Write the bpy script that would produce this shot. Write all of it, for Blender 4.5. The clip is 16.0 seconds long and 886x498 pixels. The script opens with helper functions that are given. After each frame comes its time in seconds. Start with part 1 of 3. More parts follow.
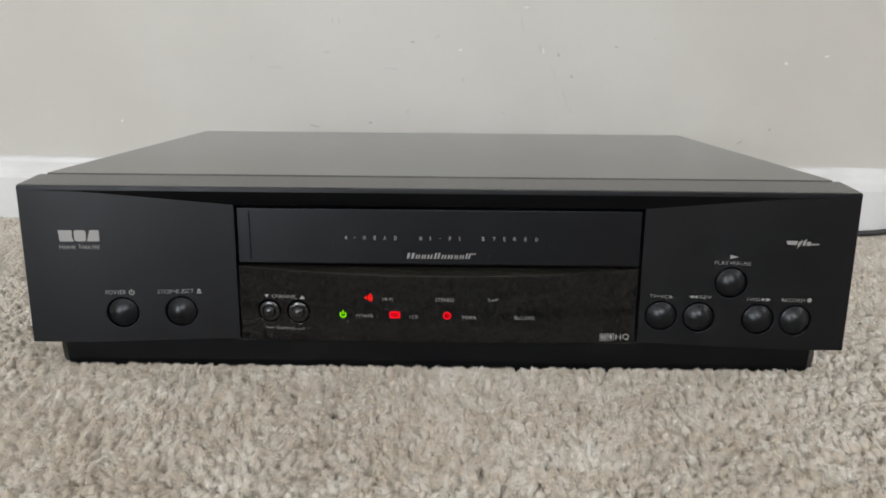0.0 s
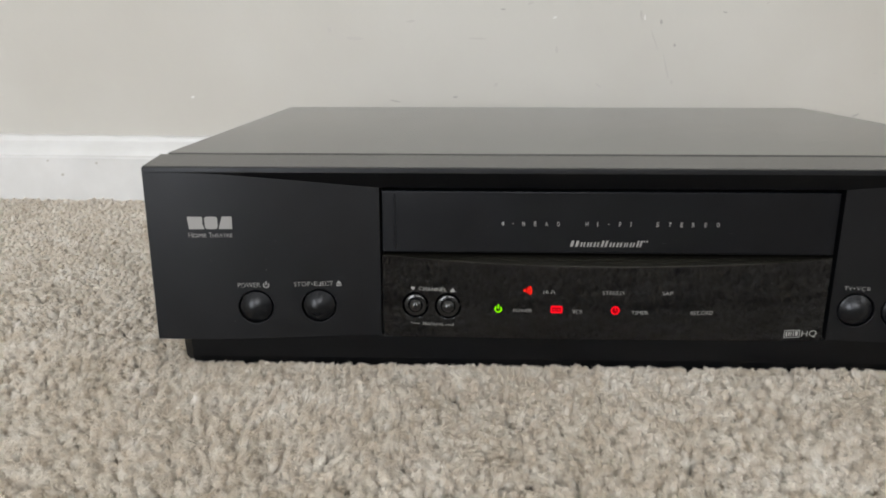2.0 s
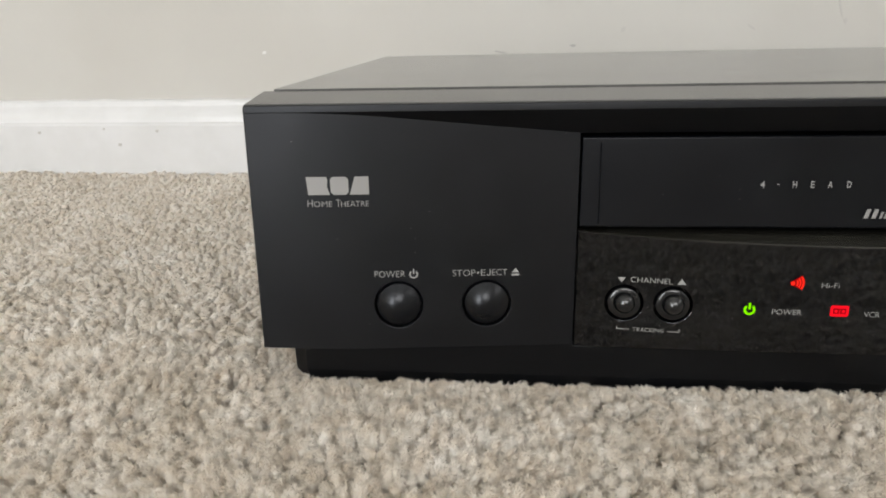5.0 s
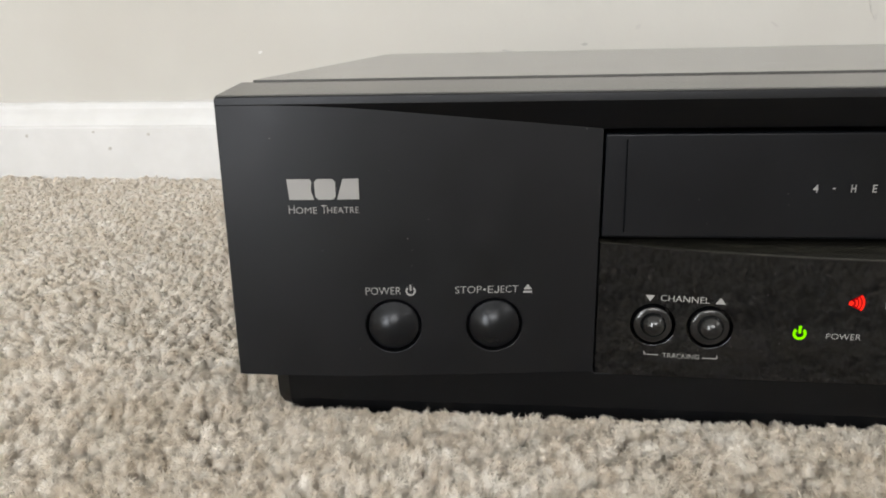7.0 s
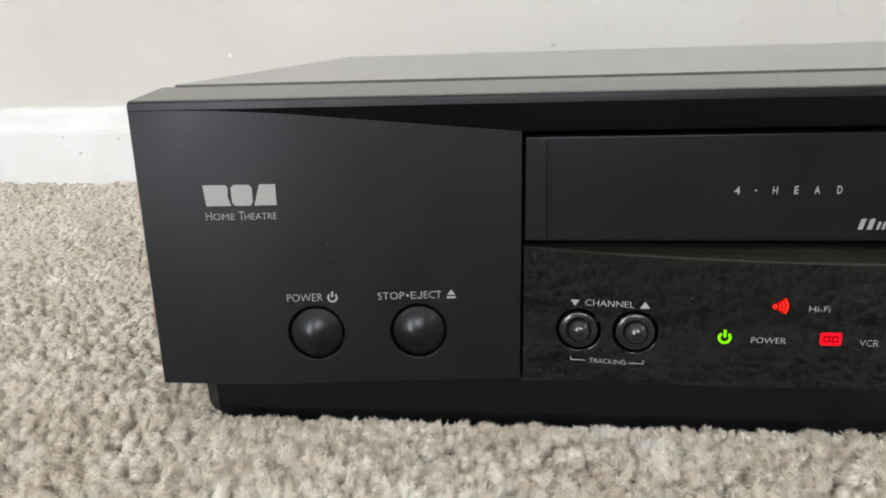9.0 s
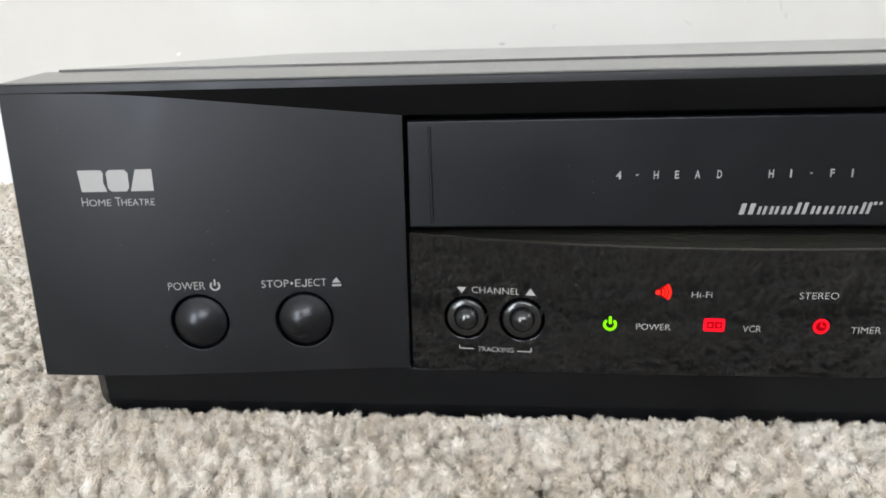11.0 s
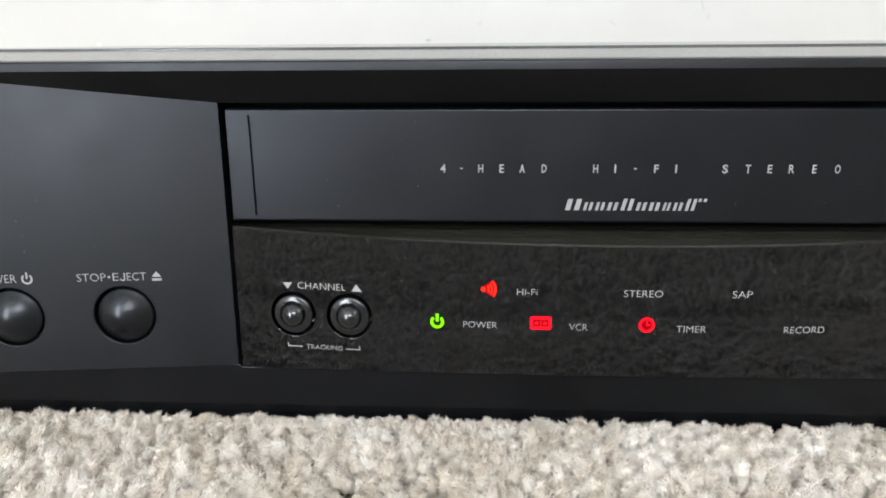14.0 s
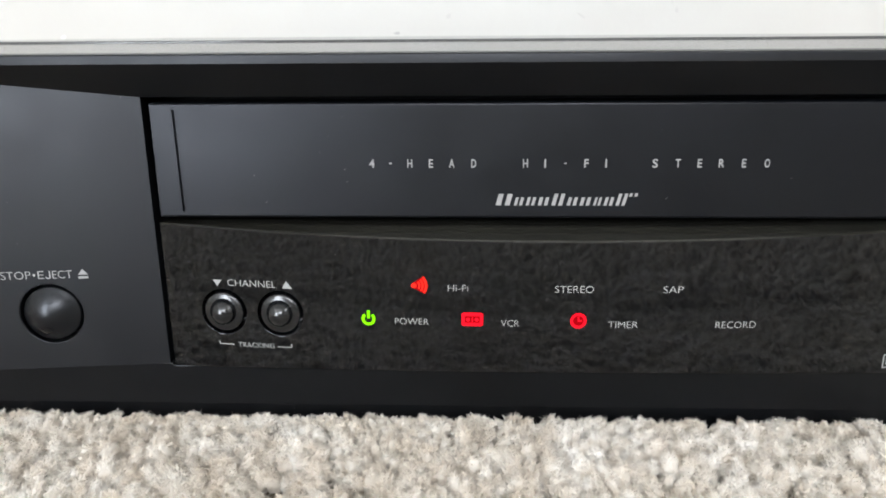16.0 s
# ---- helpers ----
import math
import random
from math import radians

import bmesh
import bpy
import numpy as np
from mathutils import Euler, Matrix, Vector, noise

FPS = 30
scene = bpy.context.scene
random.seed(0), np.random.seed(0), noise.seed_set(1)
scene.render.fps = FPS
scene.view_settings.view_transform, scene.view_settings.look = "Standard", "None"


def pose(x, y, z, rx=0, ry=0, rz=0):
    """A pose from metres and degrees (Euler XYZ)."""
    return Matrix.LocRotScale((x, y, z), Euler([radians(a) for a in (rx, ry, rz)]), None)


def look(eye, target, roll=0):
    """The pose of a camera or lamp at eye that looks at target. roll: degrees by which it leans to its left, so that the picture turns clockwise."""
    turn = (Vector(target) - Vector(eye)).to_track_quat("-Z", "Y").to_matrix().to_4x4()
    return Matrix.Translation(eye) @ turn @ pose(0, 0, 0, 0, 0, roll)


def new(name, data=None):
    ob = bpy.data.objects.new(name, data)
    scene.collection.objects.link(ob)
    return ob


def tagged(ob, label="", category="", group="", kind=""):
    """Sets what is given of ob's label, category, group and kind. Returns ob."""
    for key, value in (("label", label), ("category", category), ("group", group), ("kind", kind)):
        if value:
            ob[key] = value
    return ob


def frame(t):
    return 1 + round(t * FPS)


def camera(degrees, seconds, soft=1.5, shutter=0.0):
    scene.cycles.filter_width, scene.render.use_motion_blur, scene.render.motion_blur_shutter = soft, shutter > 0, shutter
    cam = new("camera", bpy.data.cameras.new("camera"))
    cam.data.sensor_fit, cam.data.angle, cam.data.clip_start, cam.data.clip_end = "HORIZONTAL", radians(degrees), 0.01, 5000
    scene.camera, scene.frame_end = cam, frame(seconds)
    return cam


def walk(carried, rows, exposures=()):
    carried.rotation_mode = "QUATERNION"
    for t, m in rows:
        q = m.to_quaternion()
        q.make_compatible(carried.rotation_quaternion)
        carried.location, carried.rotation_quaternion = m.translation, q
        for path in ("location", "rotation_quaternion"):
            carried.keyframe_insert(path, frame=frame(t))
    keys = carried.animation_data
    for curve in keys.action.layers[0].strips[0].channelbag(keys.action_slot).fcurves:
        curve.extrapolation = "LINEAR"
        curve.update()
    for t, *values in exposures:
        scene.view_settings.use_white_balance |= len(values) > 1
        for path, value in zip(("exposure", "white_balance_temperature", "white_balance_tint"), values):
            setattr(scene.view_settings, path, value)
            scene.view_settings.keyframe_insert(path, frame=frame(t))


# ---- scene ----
cam = camera(70.8, 16.0, soft=1.8)
PATH = [
    (0, (0.00390, -0.29064, 0.14851), (-0.0049, 1.6303, -0.4082), 0.53),
    (0.5, (-0.00751, -0.28745, 0.14616), (-0.0156, 1.6311, -0.4189), 0.56),
    (1, (-0.02761, -0.27978, 0.14712), (-0.0445, 1.6334, -0.4356), 0.55),
    (1.5, (-0.04823, -0.27040, 0.14515), (-0.0797, 1.6359, -0.4589), 0.33),
    (2, (-0.06451, -0.25951, 0.14309), (-0.1173, 1.6399, -0.4809), -0.03),
    (2.5, (-0.07916, -0.24622, 0.14315), (-0.1540, 1.6458, -0.5009), -0.45),
    (3, (-0.09562, -0.23458, 0.13721), (-0.1896, 1.6512, -0.5223), -0.75),
    (3.5, (-0.10400, -0.22002, 0.13434), (-0.2318, 1.6585, -0.5400), -1.00),
    (4, (-0.11494, -0.20785, 0.12608), (-0.2671, 1.6669, -0.5539), -1.17),
    (6.5, (-0.12678, -0.15944, 0.10955), (-0.3138, 1.7188, -0.5516), -1.32),
    (7, (-0.12534, -0.15882, 0.10780), (-0.3185, 1.7211, -0.5468), -1.35),
    (7.5, (-0.12250, -0.15780, 0.10837), (-0.3225, 1.7223, -0.5436), -1.48),
    (8, (-0.11764, -0.15675, 0.10767), (-0.3184, 1.7254, -0.5382), -1.51),
    (8.5, (-0.11208, -0.15607, 0.10814), (-0.3091, 1.7264, -0.5379), -1.63),
    (9, (-0.10473, -0.15430, 0.10752), (-0.2957, 1.7272, -0.5433), -1.81),
    (11.5, (-0.07164, -0.15079, 0.10003), (-0.2178, 1.7416, -0.5305), -1.41),
    (12, (-0.06540, -0.14981, 0.09976), (-0.2050, 1.7376, -0.5469), -1.27),
    (12.5, (-0.05859, -0.14879, 0.10051), (-0.1837, 1.7421, -0.5390), -1.05),
    (13, (-0.05325, -0.14741, 0.10068), (-0.1716, 1.7432, -0.5408), -0.90),
    (13.5, (-0.04436, -0.14620, 0.09812), (-0.1506, 1.7476, -0.5362), -0.67),
    (14, (-0.03857, -0.14480, 0.09745), (-0.1276, 1.7503, -0.5354), -0.42),
    (14.5, (-0.03121, -0.14331, 0.09804), (-0.1153, 1.7489, -0.5443), -0.41),
    (15, (-0.02638, -0.14234, 0.09735), (-0.0983, 1.7481, -0.5515), -0.33),
    (15.5, (-0.02390, -0.14208, 0.09679), (-0.0858, 1.7468, -0.5577), -0.30),
    (16, (-0.02361, -0.14243, 0.09730), (-0.0851, 1.7474, -0.5545), -0.41),
]
walk(cam, [(t, look(e, g, r)) for t, e, g, r in PATH],
     exposures=[(0, -0.14, 6460, 10), (2, -0.10, 6560, 10), (4, -0.06, 6650, 10), (6.5, 0.12, 6720, 10), (8, 0.19, 6690, 10), (9, 0.27, 6500, 10),
                (11.5, 0.6, 6250, 10), (13, 0.7, 6200, 10), (16, 0.76, 6180, 10)])

# ---- light ----
world = bpy.data.worlds.new("sky")
scene.world = world
world.use_nodes = True
sky = world.node_tree.nodes.new("ShaderNodeTexSky")
sky.sky_type, sky.sun_disc = "NISHITA", False
sky.sun_elevation, sky.sun_rotation = radians(40), radians(-70)
world.node_tree.links.new(sky.outputs[0], world.node_tree.nodes["Background"].inputs[0])
world.node_tree.nodes["Background"].inputs[1].default_value = 0.1


def window_light(name, where, target, width, height, watts, colour):
    data = bpy.data.lights.new(name, "AREA")
    data.shape, data.size, data.size_y, data.energy, data.color = "RECTANGLE", width, height, watts, colour
    ob = new(name, data)
    ob.matrix_world = look(where, target)
    return ob


window_light("window_light_rear", (0.3, -3.43, 1.75), (0.3, 0.0, 1.75), 1.6, 0.9, 58, (0.97, 0.975, 0.975))
window_light("glass_door_light", (-1.72, -3.43, 1.05), (-1.72, 0.0, 1.05), 0.9, 1.9, 80, (0.93, 0.965, 1.0))
# no window is known on this side; added to lift the carpet against the wall
window_light("side_fill_light", (2.03, -1.0, 1.70), (0.0, -1.0, 1.70), 1.2, 0.9, 14, (1.0, 0.985, 0.96))


# ---- materials ----
def material(name, colour, rough=0.5, metal=0.0, spec=0.5):
    m = bpy.data.materials.new(name)
    m.use_nodes = True
    b = m.node_tree.nodes["Principled BSDF"]
    b.inputs["Base Color"].default_value = (*colour, 1)
    b.inputs["Roughness"].default_value = rough
    b.inputs["Metallic"].default_value = metal
    b.inputs["Specular IOR Level"].default_value = spec
    return m


def node(m, kind, **values):
    n = m.node_tree.nodes.new(kind)
    for key, value in values.items():
        n.inputs[key].default_value = value
    return n


def wire(m, a, b):
    m.node_tree.links.new(a, b)


def shader(m):
    return m.node_tree.nodes["Principled BSDF"]


def coords(m):
    return node(m, "ShaderNodeNewGeometry").outputs["Position"]


def noise_tex(m, scale, detail=3.0, rough=0.55):
    n = node(m, "ShaderNodeTexNoise", Scale=scale, Detail=detail, Roughness=rough)
    wire(m, coords(m), n.inputs["Vector"])
    return n.outputs["Fac"]


def ramp(m, value, low, high, a=0.35, b=0.65):
    r = node(m, "ShaderNodeValToRGB")
    r.color_ramp.elements[0].position, r.color_ramp.elements[1].position = a, b
    r.color_ramp.elements[0].color, r.color_ramp.elements[1].color = (*low, 1), (*high, 1)
    wire(m, value, r.inputs["Fac"])
    return r.outputs["Color"]


def spread(m, value, low, high):
    r = node(m, "ShaderNodeMapRange", **{"From Min": 0.3, "From Max": 0.7, "To Min": low, "To Max": high})
    wire(m, value, r.inputs["Value"])
    return r.outputs["Result"]


def relief(m, value, strength, distance):
    b = node(m, "ShaderNodeBump", Strength=strength, Distance=distance)
    wire(m, value, b.inputs["Height"])
    wire(m, b.outputs["Normal"], shader(m).inputs["Normal"])


def plastic(name, colour, rough, grain=2600.0, strength=0.12, spec=0.5, lift=1.35):
    m = material(name, colour, rough, spec=spec)
    wire(m, ramp(m, noise_tex(m, 35.0), colour, tuple(c * lift for c in colour)), shader(m).inputs["Base Color"])
    wire(m, spread(m, noise_tex(m, 60.0, 4.0), rough * 0.9, rough * 1.12), shader(m).inputs["Roughness"])
    relief(m, noise_tex(m, grain, 2.0), strength, 0.0002)
    return m


BLACK = plastic("matte_black_plastic", (0.0018, 0.0020, 0.0026), 0.40, strength=0.015, spec=0.29)
DOOR = plastic("satin_black_plastic", (0.0018, 0.0021, 0.0028), 0.36, strength=0.01, spec=0.27)
# steel cover paint, also put on the black fascia's top to make it look lit
LID_AND_LIT_TOP = plastic("grey_black_steel_and_lit_fascia_top", (0.066, 0.066, 0.064), 0.13, grain=1800.0, strength=0.004, spec=0.52, lift=1.12)
BASE = plastic("black_base_plastic", (0.0022, 0.0024, 0.0028), 0.34, strength=0.03, spec=0.25)
GLOSS = plastic("glossy_black_acrylic", (0.0014, 0.0015, 0.0018), 0.035, strength=0.0, spec=0.53)
# a paler, slightly olive black for the ledge along the display's top
OLIVE = plastic("olive_black_acrylic", (0.014, 0.0135, 0.011), 0.075, strength=0.02, spec=0.5)
KNOB = plastic("black_button_plastic", (0.0028, 0.0032, 0.0042), 0.30, strength=0.005, spec=0.35)
NUB = plastic("glossy_black_button_plastic", (0.004, 0.0043, 0.005), 0.19, strength=0.0, spec=0.6)
for tinted in (BLACK, BASE, KNOB):
    shader(tinted).inputs["Specular Tint"].default_value = (0.93, 0.95, 1.0, 1)
for tinted in (DOOR, GLOSS):
    shader(tinted).inputs["Specular Tint"].default_value = (0.90, 0.925, 1.0, 1)
# near black with little gloss: shade put into the colour
SLOT = material("shadow_black_plastic", (0.0015, 0.0015, 0.0017), 0.7, spec=0.1)
PRINT = material("pale_grey_print", (0.25, 0.25, 0.245), 0.6)
SILVER = material("silver_print", (0.245, 0.24, 0.235), 0.45)
CORD = plastic("black_rubber", (0.02, 0.02, 0.02), 0.5)
SPECK = material("pale_dust", (0.16, 0.155, 0.15), 0.9)


def lamp_material(name, colour, strength):
    m = material(name, tuple(c * 0.02 for c in colour), 0.6, spec=0.0)
    shader(m).inputs["Emission Color"].default_value = (*colour, 1)
    shader(m).inputs["Emission Strength"].default_value = strength
    return m


RED = lamp_material("red_indicator", (1.0, 0.008, 0.02), 1.0)
ORANGE = lamp_material("orange_red_indicator", (1.0, 0.028, 0.015), 1.0)
DIM_RED = lamp_material("dim_red_indicator", (0.45, 0.002, 0.006), 0.6)
GREEN = lamp_material("green_indicator", (0.22, 0.85, 0.0), 1.0)

PAINT = material("off_white_wall_paint", (0.66, 0.65, 0.62), 0.55)
wire(PAINT, ramp(PAINT, noise_tex(PAINT, 5.0, 4.0), (0.475, 0.458, 0.425), (0.515, 0.502, 0.472)), shader(PAINT).inputs["Base Color"])
relief(PAINT, noise_tex(PAINT, 220.0, 4.0), 0.10, 0.001)
TRIM = material("white_gloss_trim_paint", (0.80, 0.80, 0.80), 0.30)
wire(TRIM, ramp(TRIM, noise_tex(TRIM, 30.0, 4.0), (0.61, 0.61, 0.61), (0.66, 0.66, 0.665)), shader(TRIM).inputs["Base Color"])
relief(TRIM, noise_tex(TRIM, 160.0, 3.0), 0.10, 0.001)
CEILING = material("white_ceiling_paint", (0.78, 0.78, 0.77), 0.9)
SCUFF = material("grey_scuff", (0.385, 0.373, 0.355), 0.8)
FAINT = material("faint_scuff", (0.475, 0.46, 0.438), 0.8)
CHIP = material("white_plaster_chip", (0.64, 0.635, 0.62), 0.8)

YARN = material("beige_carpet_yarn", (0.5, 0.45, 0.38), 0.9, spec=0.2)
grain_mix = node(YARN, "ShaderNodeMix")
grain_mix.data_type, grain_mix.blend_type = "RGBA", "MULTIPLY"
grain_mix.inputs[0].default_value = 1.0
island = node(YARN, "ShaderNodeNewGeometry").outputs["Random Per Island"]
wire(YARN, ramp(YARN, island, (0.90, 0.85, 0.785), (1.0, 0.98, 0.945), 0.0, 1.0), grain_mix.inputs[6])
patch_mix = node(YARN, "ShaderNodeMix")
patch_mix.data_type, patch_mix.blend_type = "RGBA", "MULTIPLY"
patch_mix.inputs[0].default_value = 1.0
wire(YARN, ramp(YARN, noise_tex(YARN, 34.0, 4.0, 0.6), (0.90, 0.882, 0.848), (1.0, 1.0, 1.0)), patch_mix.inputs[6])
wire(YARN, ramp(YARN, noise_tex(YARN, 150.0, 2.0), (0.88, 0.838, 0.785), (1.0, 0.995, 0.985)), patch_mix.inputs[7])
wire(YARN, patch_mix.outputs[2], grain_mix.inputs[7])
wire(YARN, grain_mix.outputs[2], shader(YARN).inputs["Base Color"])
relief(YARN, noise_tex(YARN, 2200.0, 4.0), 0.5, 0.0005)
shader(YARN).inputs["Sheen Weight"].default_value = 0.4
fuzz = node(YARN, "ShaderNodeBsdfTranslucent")
warm = node(YARN, "ShaderNodeMix")
warm.data_type, warm.blend_type = "RGBA", "MULTIPLY"
warm.inputs[0].default_value = 1.0
wire(YARN, patch_mix.outputs[2], warm.inputs[6])
warm.inputs[7].default_value = (1.0, 0.978, 0.945, 1)
wire(YARN, warm.outputs[2], fuzz.inputs["Color"])
soft_mix = node(YARN, "ShaderNodeMixShader", Fac=0.43)
wire(YARN, shader(YARN).outputs[0], soft_mix.inputs[1])
wire(YARN, fuzz.outputs[0], soft_mix.inputs[2])
wire(YARN, soft_mix.outputs[0], YARN.node_tree.nodes["Material Output"].inputs["Surface"])
BACKING = material("beige_carpet_backing", (0.42, 0.36, 0.28), 0.95, spec=0.1)
wire(BACKING, ramp(BACKING, noise_tex(BACKING, 320.0, 4.0), (0.30, 0.26, 0.205), (0.46, 0.41, 0.345)), shader(BACKING).inputs["Base Color"])
relief(BACKING, noise_tex(BACKING, 320.0, 4.0), 1.0, 0.004)


# ---- mesh helpers ----
def mesh_from(name, bm, mats, smooth=None):
    me = bpy.data.meshes.new(name)
    bmesh.ops.recalc_face_normals(bm, faces=bm.faces)
    bm.to_mesh(me)
    bm.free()
    for m in (mats if isinstance(mats, (list, tuple)) else [mats]):
        me.materials.append(m)
    if smooth is not None:
        me.polygons.foreach_set("use_smooth", [True] * len(me.polygons))
        me.set_sharp_from_angle(angle=radians(smooth))
    return me


def part(name, bm, mat, parent, label="", smooth=None):
    ob = new(name, mesh_from(name, bm, mat, smooth))
    ob.parent = parent
    return tagged(ob, label)


def thing(name, where, label, category, group="", kind=""):
    ob = new(name)
    ob.matrix_world = where
    ob.empty_display_size = 0.02
    return tagged(ob, label, category, group, kind)


def bevelled(ob, width, segments=2, angle=30):
    mod = ob.modifiers.new("bevel", "BEVEL")
    mod.width, mod.segments, mod.limit_method, mod.angle_limit = width, segments, "ANGLE", radians(angle)
    return ob


def box(bm, x0, x1, y0, y1, z0, z1):
    v = [bm.verts.new((x, y, z)) for x in (x0, x1) for y in (y0, y1) for z in (z0, z1)]
    for q in ((0, 1, 3, 2), (4, 6, 7, 5), (0, 4, 5, 1), (2, 3, 7, 6), (0, 2, 6, 4), (1, 5, 7, 3)):
        bm.faces.new([v[i] for i in q])
    return v


def boxes(*rows):
    bm = bmesh.new()
    for r in rows:
        box(bm, *r)
    return bm


def sections(columns):
    """A closed solid through rings of points, one ring a column."""
    bm = bmesh.new()
    rings = [[bm.verts.new(p) for p in ring] for ring in columns]
    n = len(rings[0])
    for a, b in zip(rings, rings[1:]):
        for i in range(n):
            bm.faces.new((a[i], a[(i + 1) % n], b[(i + 1) % n], b[i]))
    bm.faces.new(rings[0])
    bm.faces.new(rings[-1][::-1])
    return bm


def lathe(bm, profile, x, z, y, segs=40, close=True):
    """Turns (radius, height towards the viewer) about an axis along y; y(x, z) is the face that it sits in."""
    rings = []
    for r, h in profile:
        if r < 1e-6:
            rings.append([bm.verts.new((x, y(x, z) - h, z))])
        else:
            spots = [(x + r * math.cos(a), z + r * math.sin(a)) for a in (2 * math.pi * i / segs for i in range(segs))]
            rings.append([bm.verts.new((u, y(u, w) - h, w)) for u, w in spots])
    for a, b in zip(rings, rings[1:]):
        for i in range(segs):
            j = (i + 1) % segs
            if len(a) == 1:
                bm.faces.new((a[0], b[i], b[j]))
            elif len(b) == 1:
                bm.faces.new((a[i], a[j], b[0]))
            else:
                bm.faces.new((a[i], a[j], b[j], b[i]))
    if close and len(rings[0]) > 1:
        bm.faces.new(rings[0][::-1])
    if close and len(rings[-1]) > 1:
        bm.faces.new(rings[-1])


def cut(ob, bm, smooth=12):
    """Takes the solid bm out of ob's mesh for good."""
    tool = new("tool", mesh_from("tool", bm, BLACK))
    mod = ob.modifiers.new("cut", "BOOLEAN")
    mod.operation, mod.object, mod.solver = "DIFFERENCE", tool, "EXACT"
    bpy.context.view_layer.update()
    me = bpy.data.meshes.new_from_object(ob.evaluated_get(bpy.context.evaluated_depsgraph_get()))
    ob.modifiers.clear()
    old, name = ob.data, ob.data.name
    ob.data = me
    bpy.data.meshes.remove(old)
    me.name = name
    bpy.data.objects.remove(tool)
    me.polygons.foreach_set("use_smooth", [True] * len(me.polygons))
    me.set_sharp_from_angle(angle=radians(smooth))


# ---- the room ----
SKEW = pose(0.0, 0.2965, 0.0, 0, 0, -2.0)
wall = thing("wall_north", SKEW, "off-white painted wall with scuffs and small chips", "wall", kind="structure")
part("plaster", boxes((-2.8, 2.2, 0.0165, 0.14, -0.01, 2.4)), PAINT, wall)


def skirting_board(x0, x1):
    outline = ((0.0155, -0.01), (0.0, -0.01), (0.0, 0.0420), (0.0014, 0.0438), (0.0029, 0.0443), (0.0033, 0.0453), (0.0033, 0.0474), (0.0046, 0.0506),
               (0.0072, 0.0536), (0.0106, 0.0560), (0.0113, 0.0571), (0.0114, 0.0590), (0.0128, 0.0608), (0.0155, 0.0616))
    cols = []
    steps = 260
    for i in range(steps + 1):
        x = x0 + (x1 - x0) * i / steps
        wob = 0.0009 * noise.noise((x * 14, 0, 0)) + 0.0008 * noise.noise((x * 60, 3, 0))
        cols.append([(x, y if y < 0.0150 else y + 0.0008, z + (wob if z > 0.059 else 0)) for y, z in outline])
    return sections(cols)


board = part("baseboard", skirting_board(-2.6, 2.0), TRIM, wall, "white painted moulded baseboard, bead along its top", smooth=35)


def blot(cx, cz, w, h, turn, seed, y=0.0163):
    """A thin uneven mark on the wall."""
    rnd = random.Random(seed)
    bm = bmesh.new()
    ring = []
    for i in range(12):
        a = 2 * math.pi * i / 12
        k = rnd.uniform(0.55, 1.0)
        u, v = 0.5 * w * k * math.cos(a), 0.5 * h * k * math.sin(a)
        c, s = math.cos(radians(turn)), math.sin(radians(turn))
        ring.append((cx + u * c - v * s, cz + u * s + v * c))
    top = [bm.verts.new((x, y - 0.00015, z)) for x, z in ring]
    low = [bm.verts.new((x, y + 0.0004, z)) for x, z in ring]
    bm.faces.new(top)
    for i in range(12):
        bm.faces.new((top[i], low[i], low[(i + 1) % 12], top[(i + 1) % 12]))
    return bm


MARKS = (("scuff", SCUFF, ((-0.124, 0.0942, 0.0152, 0.0021, -12), (-0.070, 0.0981, 0.0057, 0.0028, 0),
                           (-0.029, 0.1716, 0.0066, 0.0021, -5), (0.279, 0.0839, 0.0084, 0.0020, 32), (0.305, 0.0960, 0.0046, 0.0028, 10),
                           (0.118, 0.1423, 0.0028, 0.0038, 40), (0.105, 0.1611, 0.0033, 0.0047, 20), (0.157, 0.1685, 0.0019, 0.0047, 80))),
         ("faint_scuff", FAINT, ((-0.103, 0.1898, 0.0021, 0.0105, 4), (-0.097, 0.1898, 0.0019, 0.0086, 4), (-0.109, 0.1622, 0.0105, 0.0029, 6),
                                 (-0.181, 0.1556, 0.0048, 0.0076, -15), (-0.159, 0.1480, 0.0210, 0.0038, -4), (-0.051, 0.1479, 0.0208, 0.0019, -3),
                                 (-0.006, 0.1763, 0.0076, 0.0028, 15), (0.018, 0.1385, 0.0028, 0.0075, 10), (-0.034, 0.1091, 0.0057, 0.0038, 40),
                                 (0.056, 0.1084, 0.0094, 0.0021, -35), (0.071, 0.1874, 0.0015, 0.0207, 8), (0.088, 0.1667, 0.0028, 0.0113, 6),
                                 (0.101, 0.1461, 0.0012, 0.0244, 24), (0.113, 0.1235, 0.0012, 0.0281, 18), (0.119, 0.1114, 0.0028, 0.0056, 20),
                                 (0.288, 0.1192, 0.0065, 0.0019, 5), (0.308, 0.1173, 0.0037, 0.0019, 5), (0.318, 0.0905, 0.0046, 0.0028, 0),
                                 (-0.282, 0.0971, 0.0029, 0.0019, 0), (0.191, 0.1759, 0.0037, 0.0019, 30))),
         ("paint_chip", CHIP, ((-0.312, 0.0970, 0.0053, 0.0031, 20), (0.015, 0.1649, 0.0047, 0.0025, 10), (0.311, 0.1553, 0.0056, 0.0030, -20),
                               (0.346, 0.1618, 0.0051, 0.0026, 20), (0.074, 0.2020, 0.0066, 0.0017, 0), (0.091, 0.1648, 0.0019, 0.0056, 10))))
